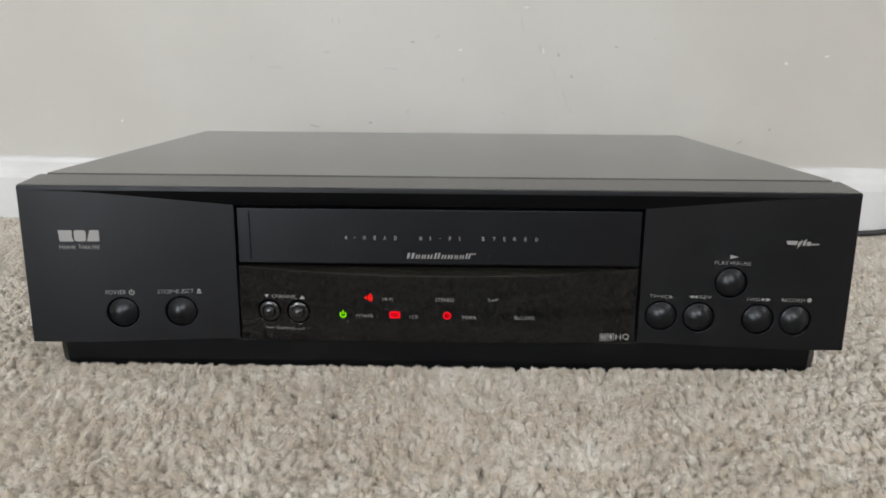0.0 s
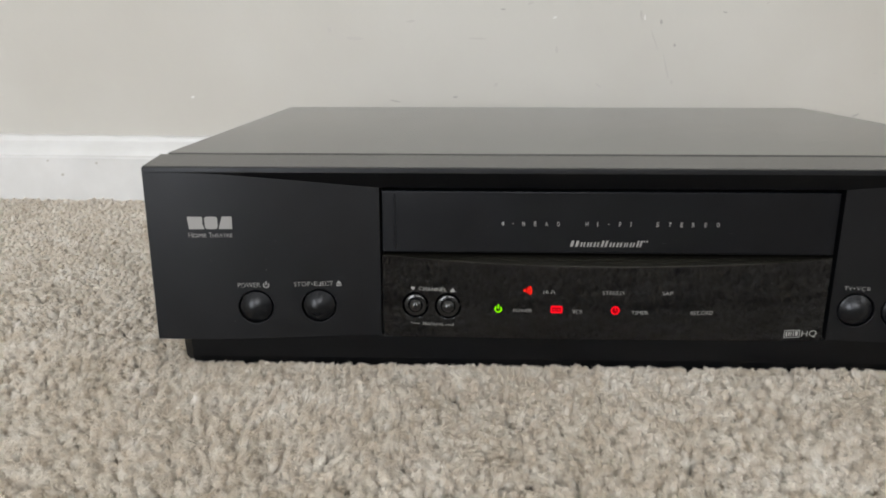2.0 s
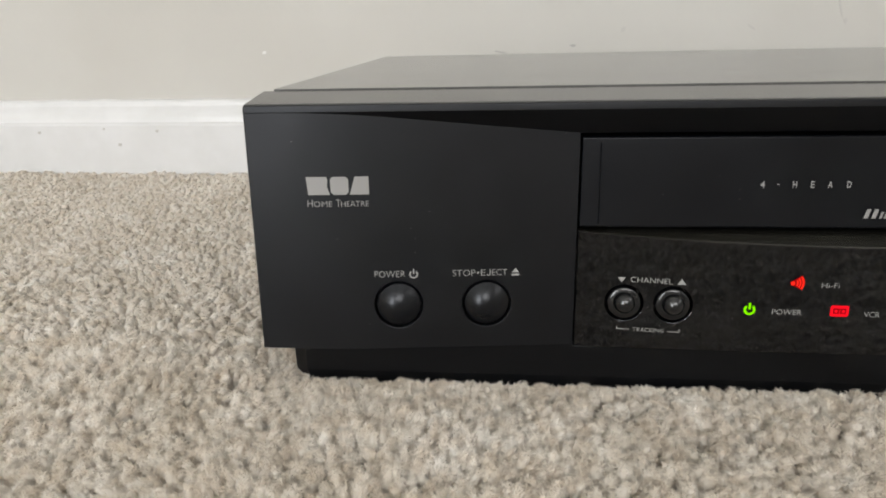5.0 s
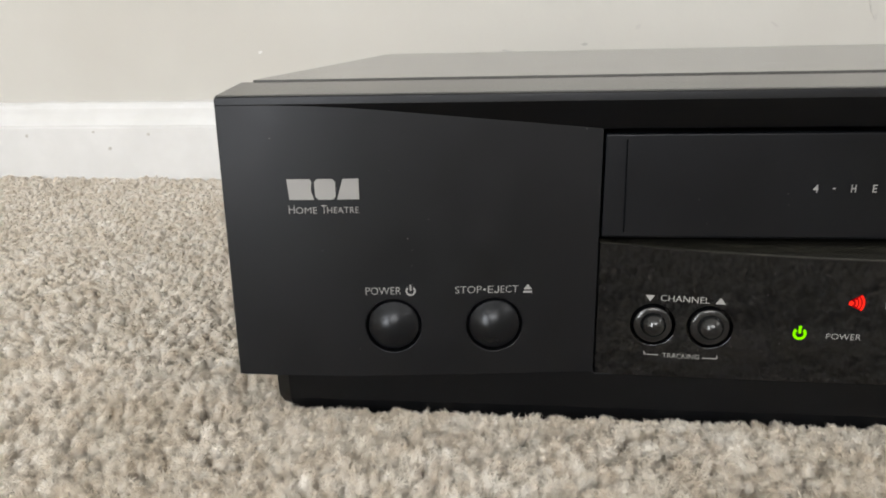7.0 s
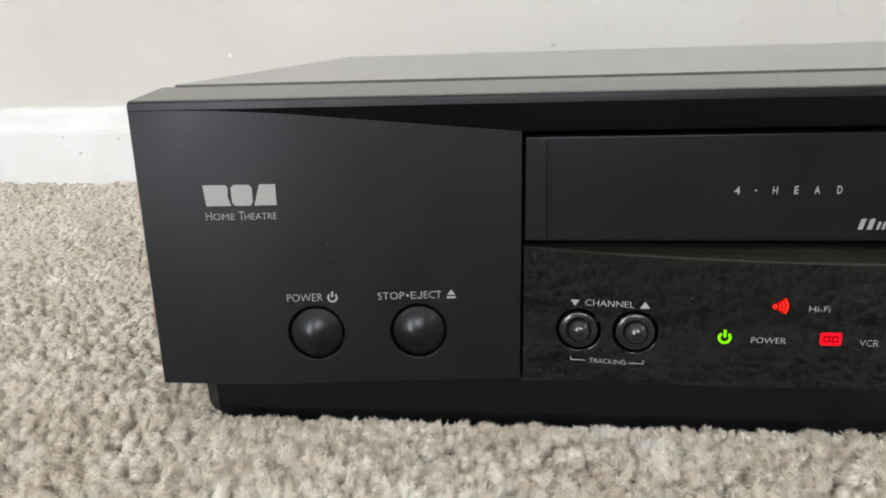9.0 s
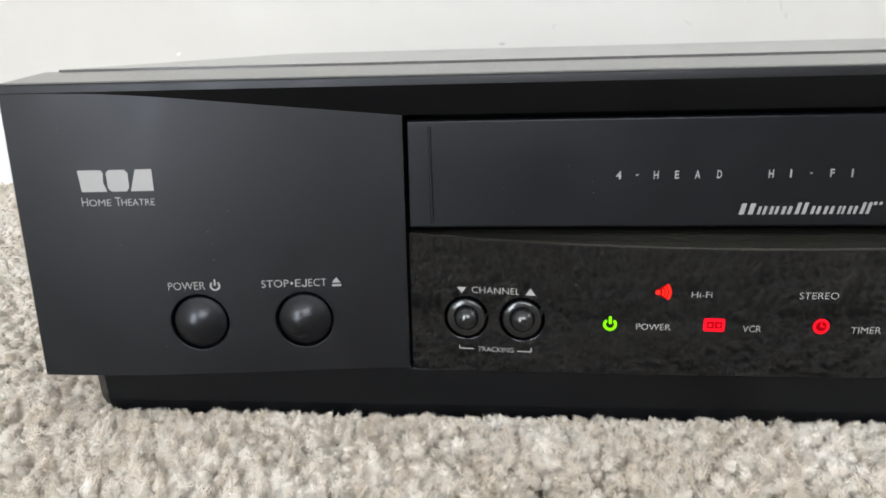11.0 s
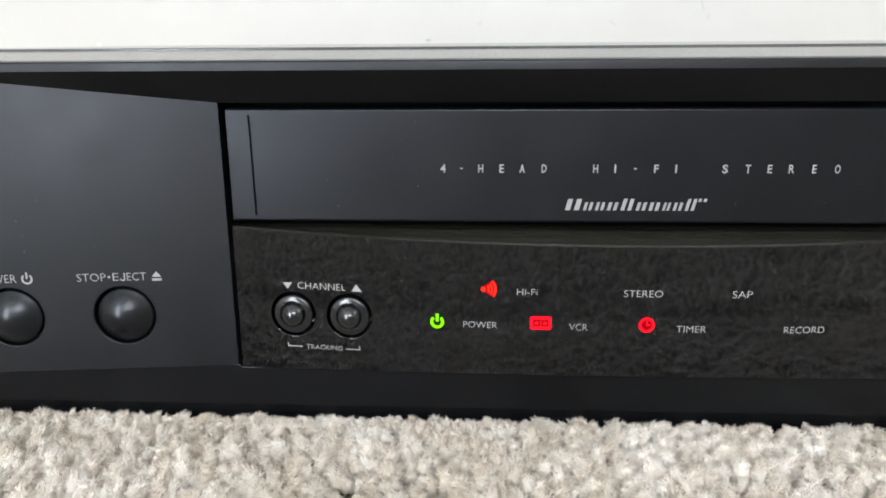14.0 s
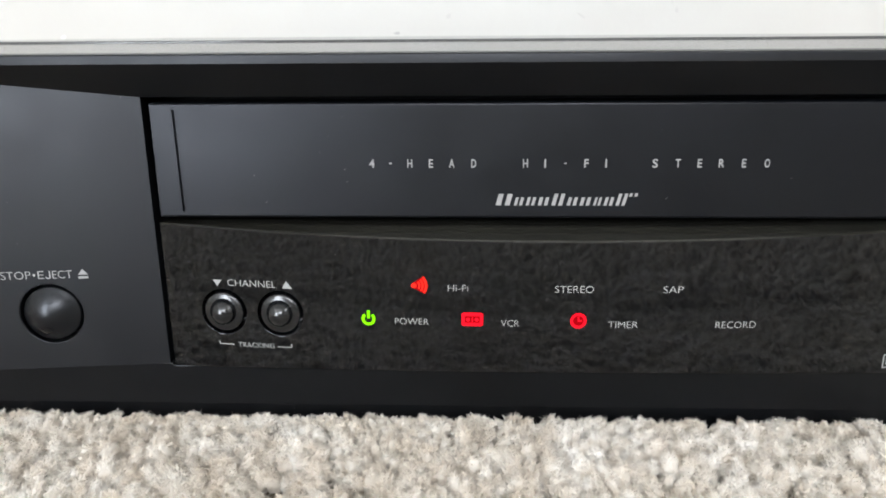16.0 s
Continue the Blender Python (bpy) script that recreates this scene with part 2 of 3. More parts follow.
for kind_name, mark_mat, rows in MARKS:
    for i, (mx, mz, mw, mh, turn) in enumerate(rows):
        part(kind_name, blot(mx, mz, mw, mh, turn, 7 + i), mark_mat, wall)
for mx, mz, size in ((-0.511, 0.0365, 0.0040), (-0.440, 0.0265, 0.0044), (-0.405, 0.0375, 0.0034), (-0.452, 0.0395, 0.0026)):
    part("scuff", blot(mx, mz, size, size * 0.8, 20, int(-mx * 1000), -0.0002), FAINT, board)

X0, X1, Y0 = -2.6, 2.0, -3.4
floor = tagged(new("floor", mesh_from("floor", boxes((X0 - 0.2, X1 + 0.2, Y0 - 0.2, 0.5, -0.06, -0.0055)), BACKING)), "beige carpeted floor of the room", "floor", kind="structure")
ceiling = tagged(new("ceiling", mesh_from("ceiling", boxes((X0 - 0.2, X1 + 0.2, Y0 - 0.2, 0.6, 2.4, 2.5)), CEILING)), "plain white ceiling", "ceiling", kind="structure")
wall_west = tagged(new("wall_west", mesh_from("wall_west", boxes((X0 - 0.2, X0, Y0, 0.37, -0.005, 2.4)), PAINT)), "plain off-white wall", "wall", kind="structure")
# unseen wall; its opening is made up for the added side light
wall_east = tagged(new("wall_east", mesh_from("wall_east", boxes(
    (X1, X1 + 0.2, Y0, -1.6, -0.005, 2.4), (X1, X1 + 0.2, -1.6, -0.4, -0.005, 1.25), (X1, X1 + 0.2, -1.6, -0.4, 2.15, 2.4),
    (X1, X1 + 0.2, -0.4, 0.22, -0.005, 2.4)), PAINT)), "off-white wall with an opening added for the side fill light", "wall", kind="structure")
wall_south = tagged(new("wall_south", mesh_from("wall_south", boxes(
    (X0, -2.17, Y0 - 0.2, Y0, -0.005, 2.4), (-2.17, -1.27, Y0 - 0.2, Y0, -0.005, 0.1), (-2.17, -1.27, Y0 - 0.2, Y0, 2.0, 2.4),
    (-1.27, -0.5, Y0 - 0.2, Y0, -0.005, 2.4), (-0.5, 1.1, Y0 - 0.2, Y0, -0.005, 1.3), (-0.5, 1.1, Y0 - 0.2, Y0, 2.2, 2.4),
    (1.1, X1, Y0 - 0.2, Y0, -0.005, 2.4)), PAINT)), "off-white wall with a window and a glass door opening", "wall", kind="structure")


# ---- carpet pile ----
def smooth_field(rng, x, y, cell):
    """Value noise between -1 and 1 at the points (x, y)."""
    grid = rng.uniform(-1, 1, (256, 256))
    u, v = x / cell + 90, y / cell + 90
    i, j = np.floor(u).astype(int), np.floor(v).astype(int)
    fu, fv = u - i, v - j
    fu, fv = fu * fu * (3 - 2 * fu), fv * fv * (3 - 2 * fv)
    g = lambda a, b: grid[a % 256, b % 256]
    return (g(i, j) * (1 - fu) + g(i + 1, j) * fu) * (1 - fv) + (g(i, j + 1) * (1 - fu) + g(i + 1, j + 1) * fu) * fv


def tuft_shape(rng, fibres):
    """One cut-pile tuft about 1 wide and 2.3 high: a low core and a brush of fine tapered fibres that fan out from it."""
    verts, tris = [], []
    low = 0.97 if fibres > 100 else 1.0
    rings = ((0.70, 0.3), (0.62, 1.40 * low), (0.40, 1.93 * low))
    n = 5
    for k, (r, h) in enumerate(rings):
        for i in range(n):
            a = 2 * math.pi * i / n + 0.5 * k
            q = r * rng.uniform(0.78, 1.18)
            verts.append((q * math.cos(a), q * math.sin(a), h + rng.uniform(-0.14, 0.14) * (k > 0)))
    verts.append((rng.uniform(-0.1, 0.1), rng.uniform(-0.1, 0.1), 2.12 * low))
    for k in range(len(rings) - 1):
        for i in range(n):
            a, b = k * n + i, k * n + (i + 1) % n
            tris += [(a, b, b + n), (a, b + n, a + n)]
    for i in range(n):
        tris.append(((len(rings) - 1) * n + i, (len(rings) - 1) * n + (i + 1) % n, len(rings) * n))
    wide = 0.50 * math.sqrt(1.0 / fibres)
    for _ in range(fibres):
        a, r = rng.uniform(0, 2 * math.pi), math.sqrt(rng.uniform(0, 1))
        out = np.array((math.cos(a) * r, math.sin(a) * r, math.sqrt(1.02 - r * r)))
        root = np.array((0.55 * out[0], 0.55 * out[1], 0.85 + 1.18 * out[2]))
        way = out * (0.5, 0.5, 1.0) + rng.normal(0, 0.36, 3)
        way *= rng.uniform(0.18, 0.54) / np.linalg.norm(way)
        side = np.cross(way, rng.normal(0, 1, 3))
        side *= wide * rng.uniform(0.6, 1.3) / np.linalg.norm(side)
        k = len(verts)
        verts += [tuple(root - side), tuple(root + side), tuple(root + way)]
        tris += [(k, k + 1, k + 2)]
    return np.array(verts), np.array(tris)


def carpet_pile():
    rng = np.random.default_rng(5)
    # near the recorder's front the tufts carry more fibres than far off
    zones = ((-0.30, 0.16, -0.100, 0.020, 0.0031, 145), (-0.62, 0.50, -0.125, 0.322, 0.0035, 25), (-0.45, 0.45, -0.38, -0.125, 0.0050, 10),
             (-0.1905, 0.1905, -0.0042, -0.0012, 0.0018, 60))
    all_v, all_t, base = [], [], 0
    for zone, (x0, x1, y0, y1, step, fibres) in enumerate(zones):
        shapes = [tuft_shape(rng, fibres) for _ in range(14)]
        gx, gy = np.meshgrid(np.arange(x0, x1, step), np.arange(y0, y1, step * 0.87))
        gx[1::2] += step / 2
        gx, gy = gx.ravel(), gy.ravel()
        gx = gx + rng.uniform(-0.40, 0.40, gx.size) * step
        gy = gy + rng.uniform(-0.40, 0.40, gy.size) * step
        keep = ~((np.abs(gx) < 0.1905) & (gy > -0.0012)) & (gy < 0.2955 - 0.035 * gx)
        if zone == 1:
            keep &= ~((gx > -0.30) & (gx < 0.16) & (gy > -0.100) & (gy < 0.020))
        gx, gy = gx[keep], gy[keep]
        field = np.random.default_rng(77)
        lump = 0.0006 * smooth_field(field, gx, gy, 0.013) + 0.0006 * smooth_field(field, gx, gy, 0.0055) + rng.normal(0, 0.00055, len(gx))
        edge = np.exp(-(gy / 0.007) ** 2) * (np.abs(gx) < 0.205)
        lump *= 4.0 if zone == 2 else 1.0
        lump = lump * (1 - 0.85 * edge) - 0.0004 * edge
        lean_x = 0.20 * smooth_field(field, gx, gy, 0.017) + 0.20 * smooth_field(field, gx, gy, 0.060) + rng.normal(0, 0.28, len(gx))
        lean_y = 0.20 * smooth_field(field, gx, gy, 0.017) + 0.28 * smooth_field(field, gx, gy, 0.055) + rng.normal(0, 0.28, len(gx))
        lean_y = lean_y * (1 - 0.7 * edge)
        which = rng.integers(0, len(shapes), len(gx))
        for k, (sv, st) in enumerate(shapes):
            q = np.nonzero(which == k)[0]
            a = rng.uniform(0, 2 * math.pi, len(q))
            size = step * rng.uniform(0.90, 1.50, len(q))
            tall = 0.0029 * (1 + rng.uniform(-0.12, 0.12, len(q)) * (1 - 0.6 * edge[q])) * (1 - 0.10 * edge[q]) * (1.25 if zone == 2 else 1.0)
            c, n = np.cos(a)[:, None], np.sin(a)[:, None]
            vx = (sv[None, :, 0] * c - sv[None, :, 1] * n) * size[:, None]
            vy = (sv[None, :, 0] * n + sv[None, :, 1] * c) * size[:, None]
            vz = sv[None, :, 2] * tall[:, None]
            vx = vx + vz * lean_x[q][:, None] + gx[q][:, None]
            vy = vy + vz * lean_y[q][:, None] + gy[q][:, None]
            vz = vz + lump[q][:, None] - 0.0034
            v = np.stack([vx, vy, vz], 2).reshape(-1, 3)
            t = (st[None] + (np.arange(len(q)) * len(sv))[:, None, None] + base).reshape(-1, 3)
            base += len(v)
            all_v.append(v)
            all_t.append(t)
    v, t = np.concatenate(all_v), np.concatenate(all_t)
    me = bpy.data.meshes.new("carpet_pile")
    me.vertices.add(len(v))
    me.vertices.foreach_set("co", v.ravel().astype(np.float32))
    me.loops.add(t.size)
    me.loops.foreach_set("vertex_index", t.ravel().astype(np.int32))
    me.polygons.add(len(t))
    me.polygons.foreach_set("loop_start", np.arange(0, t.size, 3, dtype=np.int32))
    me.polygons.foreach_set("use_smooth", np.ones(len(t), dtype=bool))
    me.update(calc_edges=True)
    me.materials.append(YARN)
    return tagged(new("carpet_pile", me), "beige cut-pile carpet tufts with loose fibres", "carpet", kind="stuff")


carpet_pile()


# ---- the video recorder ----
TOP, FOOT = 0.093, 0.0162


def lean(z):
    """The fascia leans back towards its top edge."""
    return -0.007 * (TOP - z) / 0.076


def side_in(x, z):
    """How far the side panels fall back towards the middle: a flat slope with a soft start near the outer edge."""
    t = min(1.0, max(0.0, (0.192 - abs(x)) / 0.092))
    return 0.0001 + 0.0070 * (t * t / 0.8 if t < 0.4 else t - 0.2) / 0.8


def panel_in(x, z):
    """The display bows forward in its middle."""
    return 0.0030 + 0.0052 * (x / 0.099) ** 2


def door_in(x, z):
    return 0.0085


def brow_foot(x):
    return 0.0913 - 0.0075 * side_in(x, TOP) / 0.007


recorder = thing("video_recorder", pose(0, 0, 0), "black video cassette recorder with lit indicators on beige carpet", "video recorder")


def fascia_ring(x, middle=False):
    k = 0.0004 if abs(x) > 0.2003 else 0.0
    zb = brow_foot(x)
    r, low = side_in(x, zb), side_in(x, 0.0173)
    ring = [(x, 0.0200, 0.0952), (x, 0.0198, 0.0957), (x, 0.0012 + k, 0.0938 - k), (x, 0.0004 + k, 0.0935 - k), (x, 0.0001 + k, 0.0932 - k), (x, k, 0.0928 - k),
            (x, lean(0.0914) + k, 0.0914), (x, lean(zb) + r + k, zb)]
    if middle:
        return ring + [(x, 0.0204, zb)]
    return ring + [(x, lean(0.0167) + low + k, 0.0167), (x, lean(FOOT) + low + k, FOOT), (x, 0.0204, FOOT)]


EDGE_L, EDGE_R = 0.0999, 0.1010


def stations(edge):
    return [0.2007, 0.2002, 0.1985] + [0.195 - (0.195 - edge) * i / 26 for i in range(27)]


panel_left = part("side_panel", sections([fascia_ring(-x) for x in stations(EDGE_L)]), [BLACK, LID_AND_LIT_TOP], recorder, "matte black front panel with round buttons")
panel_right = part("side_panel", sections([fascia_ring(x) for x in stations(EDGE_R)]), [BLACK, LID_AND_LIT_TOP], recorder, "matte black front panel with round buttons")
brow = part("brow", sections([fascia_ring(-EDGE_L + (EDGE_L + EDGE_R) * i / 24, True) for i in range(25)]), [BLACK, LID_AND_LIT_TOP], recorder, "black overhang above the cassette door")


def rounded_hole(r0, edge):
    """A cutter for a round hole whose rim is rounded by the given radius."""
    rim = [(r0 + edge * (1 - math.sin(radians(q))), edge * (math.cos(radians(q)) - 1)) for q in range(14, 87, 8)]
    return [(rim[0][0] + 0.0006, 0.004)] + rim + [(r0, -edge - 0.0001), (r0, -0.006)]


HOLE = rounded_hole(0.0077, 0.00035)
DOME = ((0.0070, -0.005), (0.0070, -0.0007), (0.00697, -0.00052), (0.00688, -0.00035), (0.00674, -0.00022), (0.0065, -0.0001), (0.0058, 0.00050), (0.0050, 0.00108),
        (0.0041, 0.00160), (0.0032, 0.00201), (0.0024, 0.00229), (0.0016, 0.00249), (0.0008, 0.00261), (0.0, 0.00265))
BUTTONS_LEFT = ((-0.1556, 0.0310), (-0.1277, 0.0308))
BUTTONS_RIGHT = ((0.1118, 0.0307), (0.1299, 0.0308), (0.1438, 0.0489), (0.1580, 0.0311), (0.1757, 0.0312))
for panel, spots in ((panel_left, BUTTONS_LEFT), (panel_right, BUTTONS_RIGHT)):
    holes = bmesh.new()
    for bx, bz in spots:
        lathe(holes, HOLE, bx, bz, lambda u, w: lean(w) + side_in(u, w))
    cut(panel, holes)
    for bx, bz in spots:
        bm = bmesh.new()
        lathe(bm, DOME, bx, bz, lambda u, w: lean(w) + side_in(u, w))
        part("button", bm, KNOB, panel, "domed round black push button", smooth=40)
# upward faces of the black plastic take a lighter colour in place of wall reflection
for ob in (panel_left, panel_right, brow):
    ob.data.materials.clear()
    for m in (BLACK, LID_AND_LIT_TOP):
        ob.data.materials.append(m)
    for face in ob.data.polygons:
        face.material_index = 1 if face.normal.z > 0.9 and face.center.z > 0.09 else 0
brow.data.polygons.foreach_set("use_smooth", [True] * len(brow.data.polygons))
brow.data.set_sharp_from_angle(angle=radians(12))

# the dark slot behind door and display
part("slot", boxes((-EDGE_L, EDGE_R, 0.0165, 0.0200, 0.0166, 0.0838)), SLOT, recorder, "black recess behind door and display")

# cassette door
door = part("cassette_door", sections([[(x, lean(0.0822) + 0.0090, 0.0822), (x, lean(0.0819) + 0.0085, 0.0818), (x, lean(0.0549) + 0.0085, 0.0549),
                                        (x, lean(0.0545) + 0.0089, 0.0545), (x, 0.0150, 0.0545), (x, 0.0150, 0.0822)] for x in (-0.0989, 0.1000)]),
            DOOR, recorder, "satin black cassette flap with printed lettering")
bevelled(door, 0.0003)
part("rib", sections([[(-0.0937 + dx, lean(z) + 0.0087, z), (-0.0934 + dx, lean(z) + 0.0078, z), (-0.0930 + dx, lean(z) + 0.0078, z), (-0.0929 + dx, lean(z) + 0.0087, z)]
                      for z, dx in ((0.0806, 0), (0.0801, 0), (0.0567, 0.0003), (0.0562, 0.0003))]), DOOR, door)


# display panel
def display_ring(x):
    bow = (x / 0.099) ** 2
    ze, zf, zb = 0.0502 + 0.0029 * bow, 0.0165 - 0.0018 * bow, 0.0523 + 0.0006 * bow
    r = panel_in(x, ze)
    return [(x, 0.0150, zb), (x, lean(zb) + 0.0092, zb), (x, lean(ze) + r + 0.0004, ze + 0.0003), (x, lean(ze) + r, ze),
            (x, lean(zf) + r, zf + 0.0004), (x, lean(zf) + r + 0.0004, zf), (x, 0.0150, zf)]


display = part("display_panel", sections([display_ring(-0.0991 + 0.1990 * i / 48) for i in range(49)]), [GLOSS, OLIVE], recorder, "bowed glossy black display panel with a paler olive upper ledge")
CHANNEL = ((-0.0843, 0.0307), (-0.0695, 0.0308))
holes = bmesh.new()
for bx, bz in CHANNEL:
    lathe(holes, rounded_hole(0.0059, 0.0003), bx, bz, lambda u, w: lean(w) + panel_in(u, w))
cut(display, holes, 12)
display.data.materials.clear()
for m in (GLOSS, OLIVE):
    display.data.materials.append(m)
for face in display.data.polygons:
    face.material_index = 1 if face.normal.z > 0.3 and face.center.z > 0.0495 else 0
for bx, bz in CHANNEL:
    bm = bmesh.new()
    sit = lambda u, w: lean(w) + panel_in(u, w)
    lathe(bm, ((0.0051, -0.005), (0.0051, -0.0002), (0.00506, 0.00002), (0.0049, 0.00018), (0.0046, 0.0003), (0.0038, 0.0005), (0.0, 0.0006)), bx, bz, sit)
    lathe(bm, [(0.0034 * math.sin(radians(q)), 0.0003 + 0.0030 * math.cos(radians(q))) for q in range(96, 0, -12)] + [(0.0, 0.0033)], bx, bz + 0.0003, sit)
    part("button", bm, NUB, display, "small black channel button with a raised nub", smooth=40)

# base
def base_ring(x):
    f = 0.0006 + 0.0044 * min(1.0, max(0.0, (abs(x) - 0.1893) / 0.0054))
    top = 0.0160 if abs(x) > 0.0995 else 0.0153
    return [(x, f, top), (x, f, 0.0040), (x, f + 0.0003, 0.0016), (x, f + 0.0014, -0.0035), (x, 0.2340, -0.0035), (x, 0.2340, top)]


half = [0.0, 0.0994, 0.0996, 0.1893, 0.1947]
base = part("base", sections([base_ring(x) for x in [-h for h in half[:0:-1]] + half]), BASE, recorder, "recessed black plastic base")
bevelled(base, 0.0002)

# steel cover
CW, CF, CB = 0.1981, 0.0206, 0.2395
outline = [(-CW + 0.0010, CF), (CW - 0.0010, CF), (CW - 0.0003, CF + 0.0004), (CW, CF + 0.0012), (CW, CB), (-CW, CB), (-CW, CF + 0.0012), (-CW + 0.0003, CF + 0.0004)]
cover = part("cover", sections([[(x, y, z) for x, y in outline] for z in (0.0962, 0.0140)]), LID_AND_LIT_TOP, recorder,
             "dark grey painted steel top cover, its edges folded down")
bevelled(cover, 0.00025, 2)
# strip added only to darken the gap in front of the cover
part("seam", boxes((-0.1975, 0.1975, 0.0201, 0.0205, 0.0900, 0.0935)), SLOT, recorder, "near-black strip added as shade in the seam behind the front")


# ---- printing ----
def lay(bm, face, lift):
    for v in bm.verts:
        v.co.y = lean(v.co.z) + face(v.co.x, v.co.z) - lift
    return bm


CAP = []  # the font's capital height, set by the first word


def words(text, x0, x1, z0, z1, face, parent, mat=PRINT, shear=0.0, spacing=1.0, weight=-0.008, tilt=0.0):
    """Printed words that fill the box from (x0, z0) to (x1, z1) of a front face; tilt raises their right end."""
    curve = bpy.data.curves.new("words", "FONT")
    curve.body, curve.shear, curve.space_character, curve.offset = text, shear, spacing, weight
    curve.resolution_u = 3
    tmp = new("tmp", curve)
    bpy.context.view_layer.update()
    me = bpy.data.meshes.new_from_object(tmp.evaluated_get(bpy.context.evaluated_depsgraph_get()))
    bpy.data.objects.remove(tmp)
    bm = bmesh.new()
    bm.from_mesh(me)
    bpy.data.meshes.remove(me)
    xs, ys = [v.co.x for v in bm.verts], [v.co.y for v in bm.verts]
    lo, hi, b0 = min(xs), max(xs), 0.0
    CAP.append(max(ys))
    b1 = CAP[0]
    for v in bm.verts:
        x = x0 + (v.co.x - lo) / (hi - lo) * (x1 - x0)
        v.co = (x, 0, z0 + (v.co.y - b0) / (b1 - b0) * (z1 - z0) + tilt * (x - x0))
    return part("lettering", lay(bm, face, 0.00012), mat, parent)


def shape(polygons, face, parent, mat=PRINT, name="symbol", lift=0.00012, label=""):
    """Flat printed polygons, as lists of (x, z)."""
    bm = bmesh.new()
    for poly in polygons:
        bm.faces.new([bm.verts.new((x, 0, z)) for x, z in poly])
    return part(name, lay(bm, face, lift), mat, parent, label)


def arc(cx, cz, r0, r1, a0, a1, n=14):
    a = [radians(a0 + (a1 - a0) * i / n) for i in range(n + 1)]
    return [[(cx + r0 * math.cos(p), cz + r0 * math.sin(p)), (cx + r1 * math.cos(p), cz + r1 * math.sin(p)),
             (cx + r1 * math.cos(q), cz + r1 * math.sin(q)), (cx + r0 * math.cos(q), cz + r0 * math.sin(q))] for p, q in zip(a, a[1:])]


def disc(cx, cz, r, n=20):
    return [[(cx + r * math.cos(2 * math.pi * i / n), cz + r * math.sin(2 * math.pi * i / n)) for i in range(n)]]


def rounded(x0, x1, z0, z1, r):
    return [[(cx + r * math.cos(radians(q + 18 * i)), cz + r * math.sin(radians(q + 18 * i)))
             for cx, cz, q in ((x1 - r, z1 - r, 0), (x0 + r, z1 - r, 90), (x0 + r, z0 + r, 180), (x1 - r, z0 + r, 270)) for i in range(6)]]


def bar(x0, x1, z0, z1):
    return [[(x0, z0), (x1, z0), (x1, z1), (x0, z1)]]


def power_sign(cx, cz, r, w):
    return arc(cx, cz, r - w, r, 130, 410, 22) + bar(cx - w / 2, cx + w / 2, cz + r * 0.05, cz + r * 1.25)


# left panel (the first word, a plain capital, sets the height of capitals)
LX = -0.1827
for block in ([(LX, 0.0722), (LX + 0.0062, 0.0722), (LX + 0.0067, 0.0714), (LX + 0.0064, 0.0692), (LX + 0.0072, 0.0667), (LX + 0.0005, 0.0667)],
              [(LX + 0.0082, 0.0722), (LX + 0.0122, 0.0722), (LX + 0.0130, 0.0714), (LX + 0.0130, 0.0675), (LX + 0.0122, 0.0667), (LX + 0.0084, 0.0667), (LX + 0.0075, 0.0675), (LX + 0.0074, 0.0714)],
              [(LX + 0.0150, 0.0722), (LX + 0.0192, 0.0722), (LX + 0.0192, 0.0667), (LX + 0.0133, 0.0667)]):
    shape([block], side_in, panel_left, SILVER, "emblem_block", label="plain silver emblem block")
words("H", -0.1826, -0.1810, 0.0630, 0.0652, side_in, panel_left, SILVER)
words("OME", -0.1807, -0.1749, 0.0630, 0.0647, side_in, panel_left, SILVER)
words("T", -0.1738, -0.1723, 0.0630, 0.0652, side_in, panel_left, SILVER)
words("HEATRE", -0.1722, -0.1637, 0.0630, 0.0647, side_in, panel_left, SILVER)
words("POWER", -0.1629, -0.1532, 0.0402, 0.0423, side_in, panel_left)
shape(power_sign(-0.1506, 0.0411, 0.00140, 0.0005), side_in, panel_left)
words("STOP", -0.1384, -0.1312, 0.0401, 0.0421, side_in, panel_left)
words("E", -0.1295, -0.1280, 0.0401, 0.0421, side_in, panel_left)
words("ECT", -0.1260, -0.1212, 0.0401, 0.0421, side_in, panel_left)
shape(disc(-0.1304, 0.0411, 0.00036, 12), side_in, panel_left)
shape(bar(-0.12675, -0.12643, 0.04066, 0.0421) + arc(-0.12708, 0.04066, 0.00034, 0.00065, 180, 360, 10), side_in, panel_left)
shape([[(-0.1198, 0.0409), (-0.1174, 0.0409), (-0.1186, 0.0424)]] + bar(-0.1198, -0.1174, 0.0399, 0.0405), side_in, panel_left)

# right panel
words("TV", 0.1056, 0.1090, 0.0397, 0.0415, side_in, panel_right)
words("VCR", 0.1107, 0.1167, 0.0397, 0.0415, side_in, panel_right)
shape([[(0.1242, 0.0411), (0.1266, 0.0419), (0.1266, 0.0403)], [(0.1263, 0.0411), (0.1287, 0.0419), (0.1287, 0.0403)]], side_in, panel_right)
words("REV", 0.1295, 0.1353, 0.0402, 0.0420, side_in, panel_right)
shape([[(0.1422, 0.0628), (0.1422, 0.0608), (0.1462, 0.0618)]], side_in, panel_right)
words("PLAY", 0.1352, 0.1419, 0.0578, 0.0596, side_in, panel_right)
words("PAUSE", 0.1437, 0.1521, 0.0578, 0.0596, side_in, panel_right)
shape(disc(0.1098, 0.0406, 0.00036, 12), side_in, panel_right)
shape(disc(0.1428, 0.0587, 0.00036, 12), side_in, panel_right)
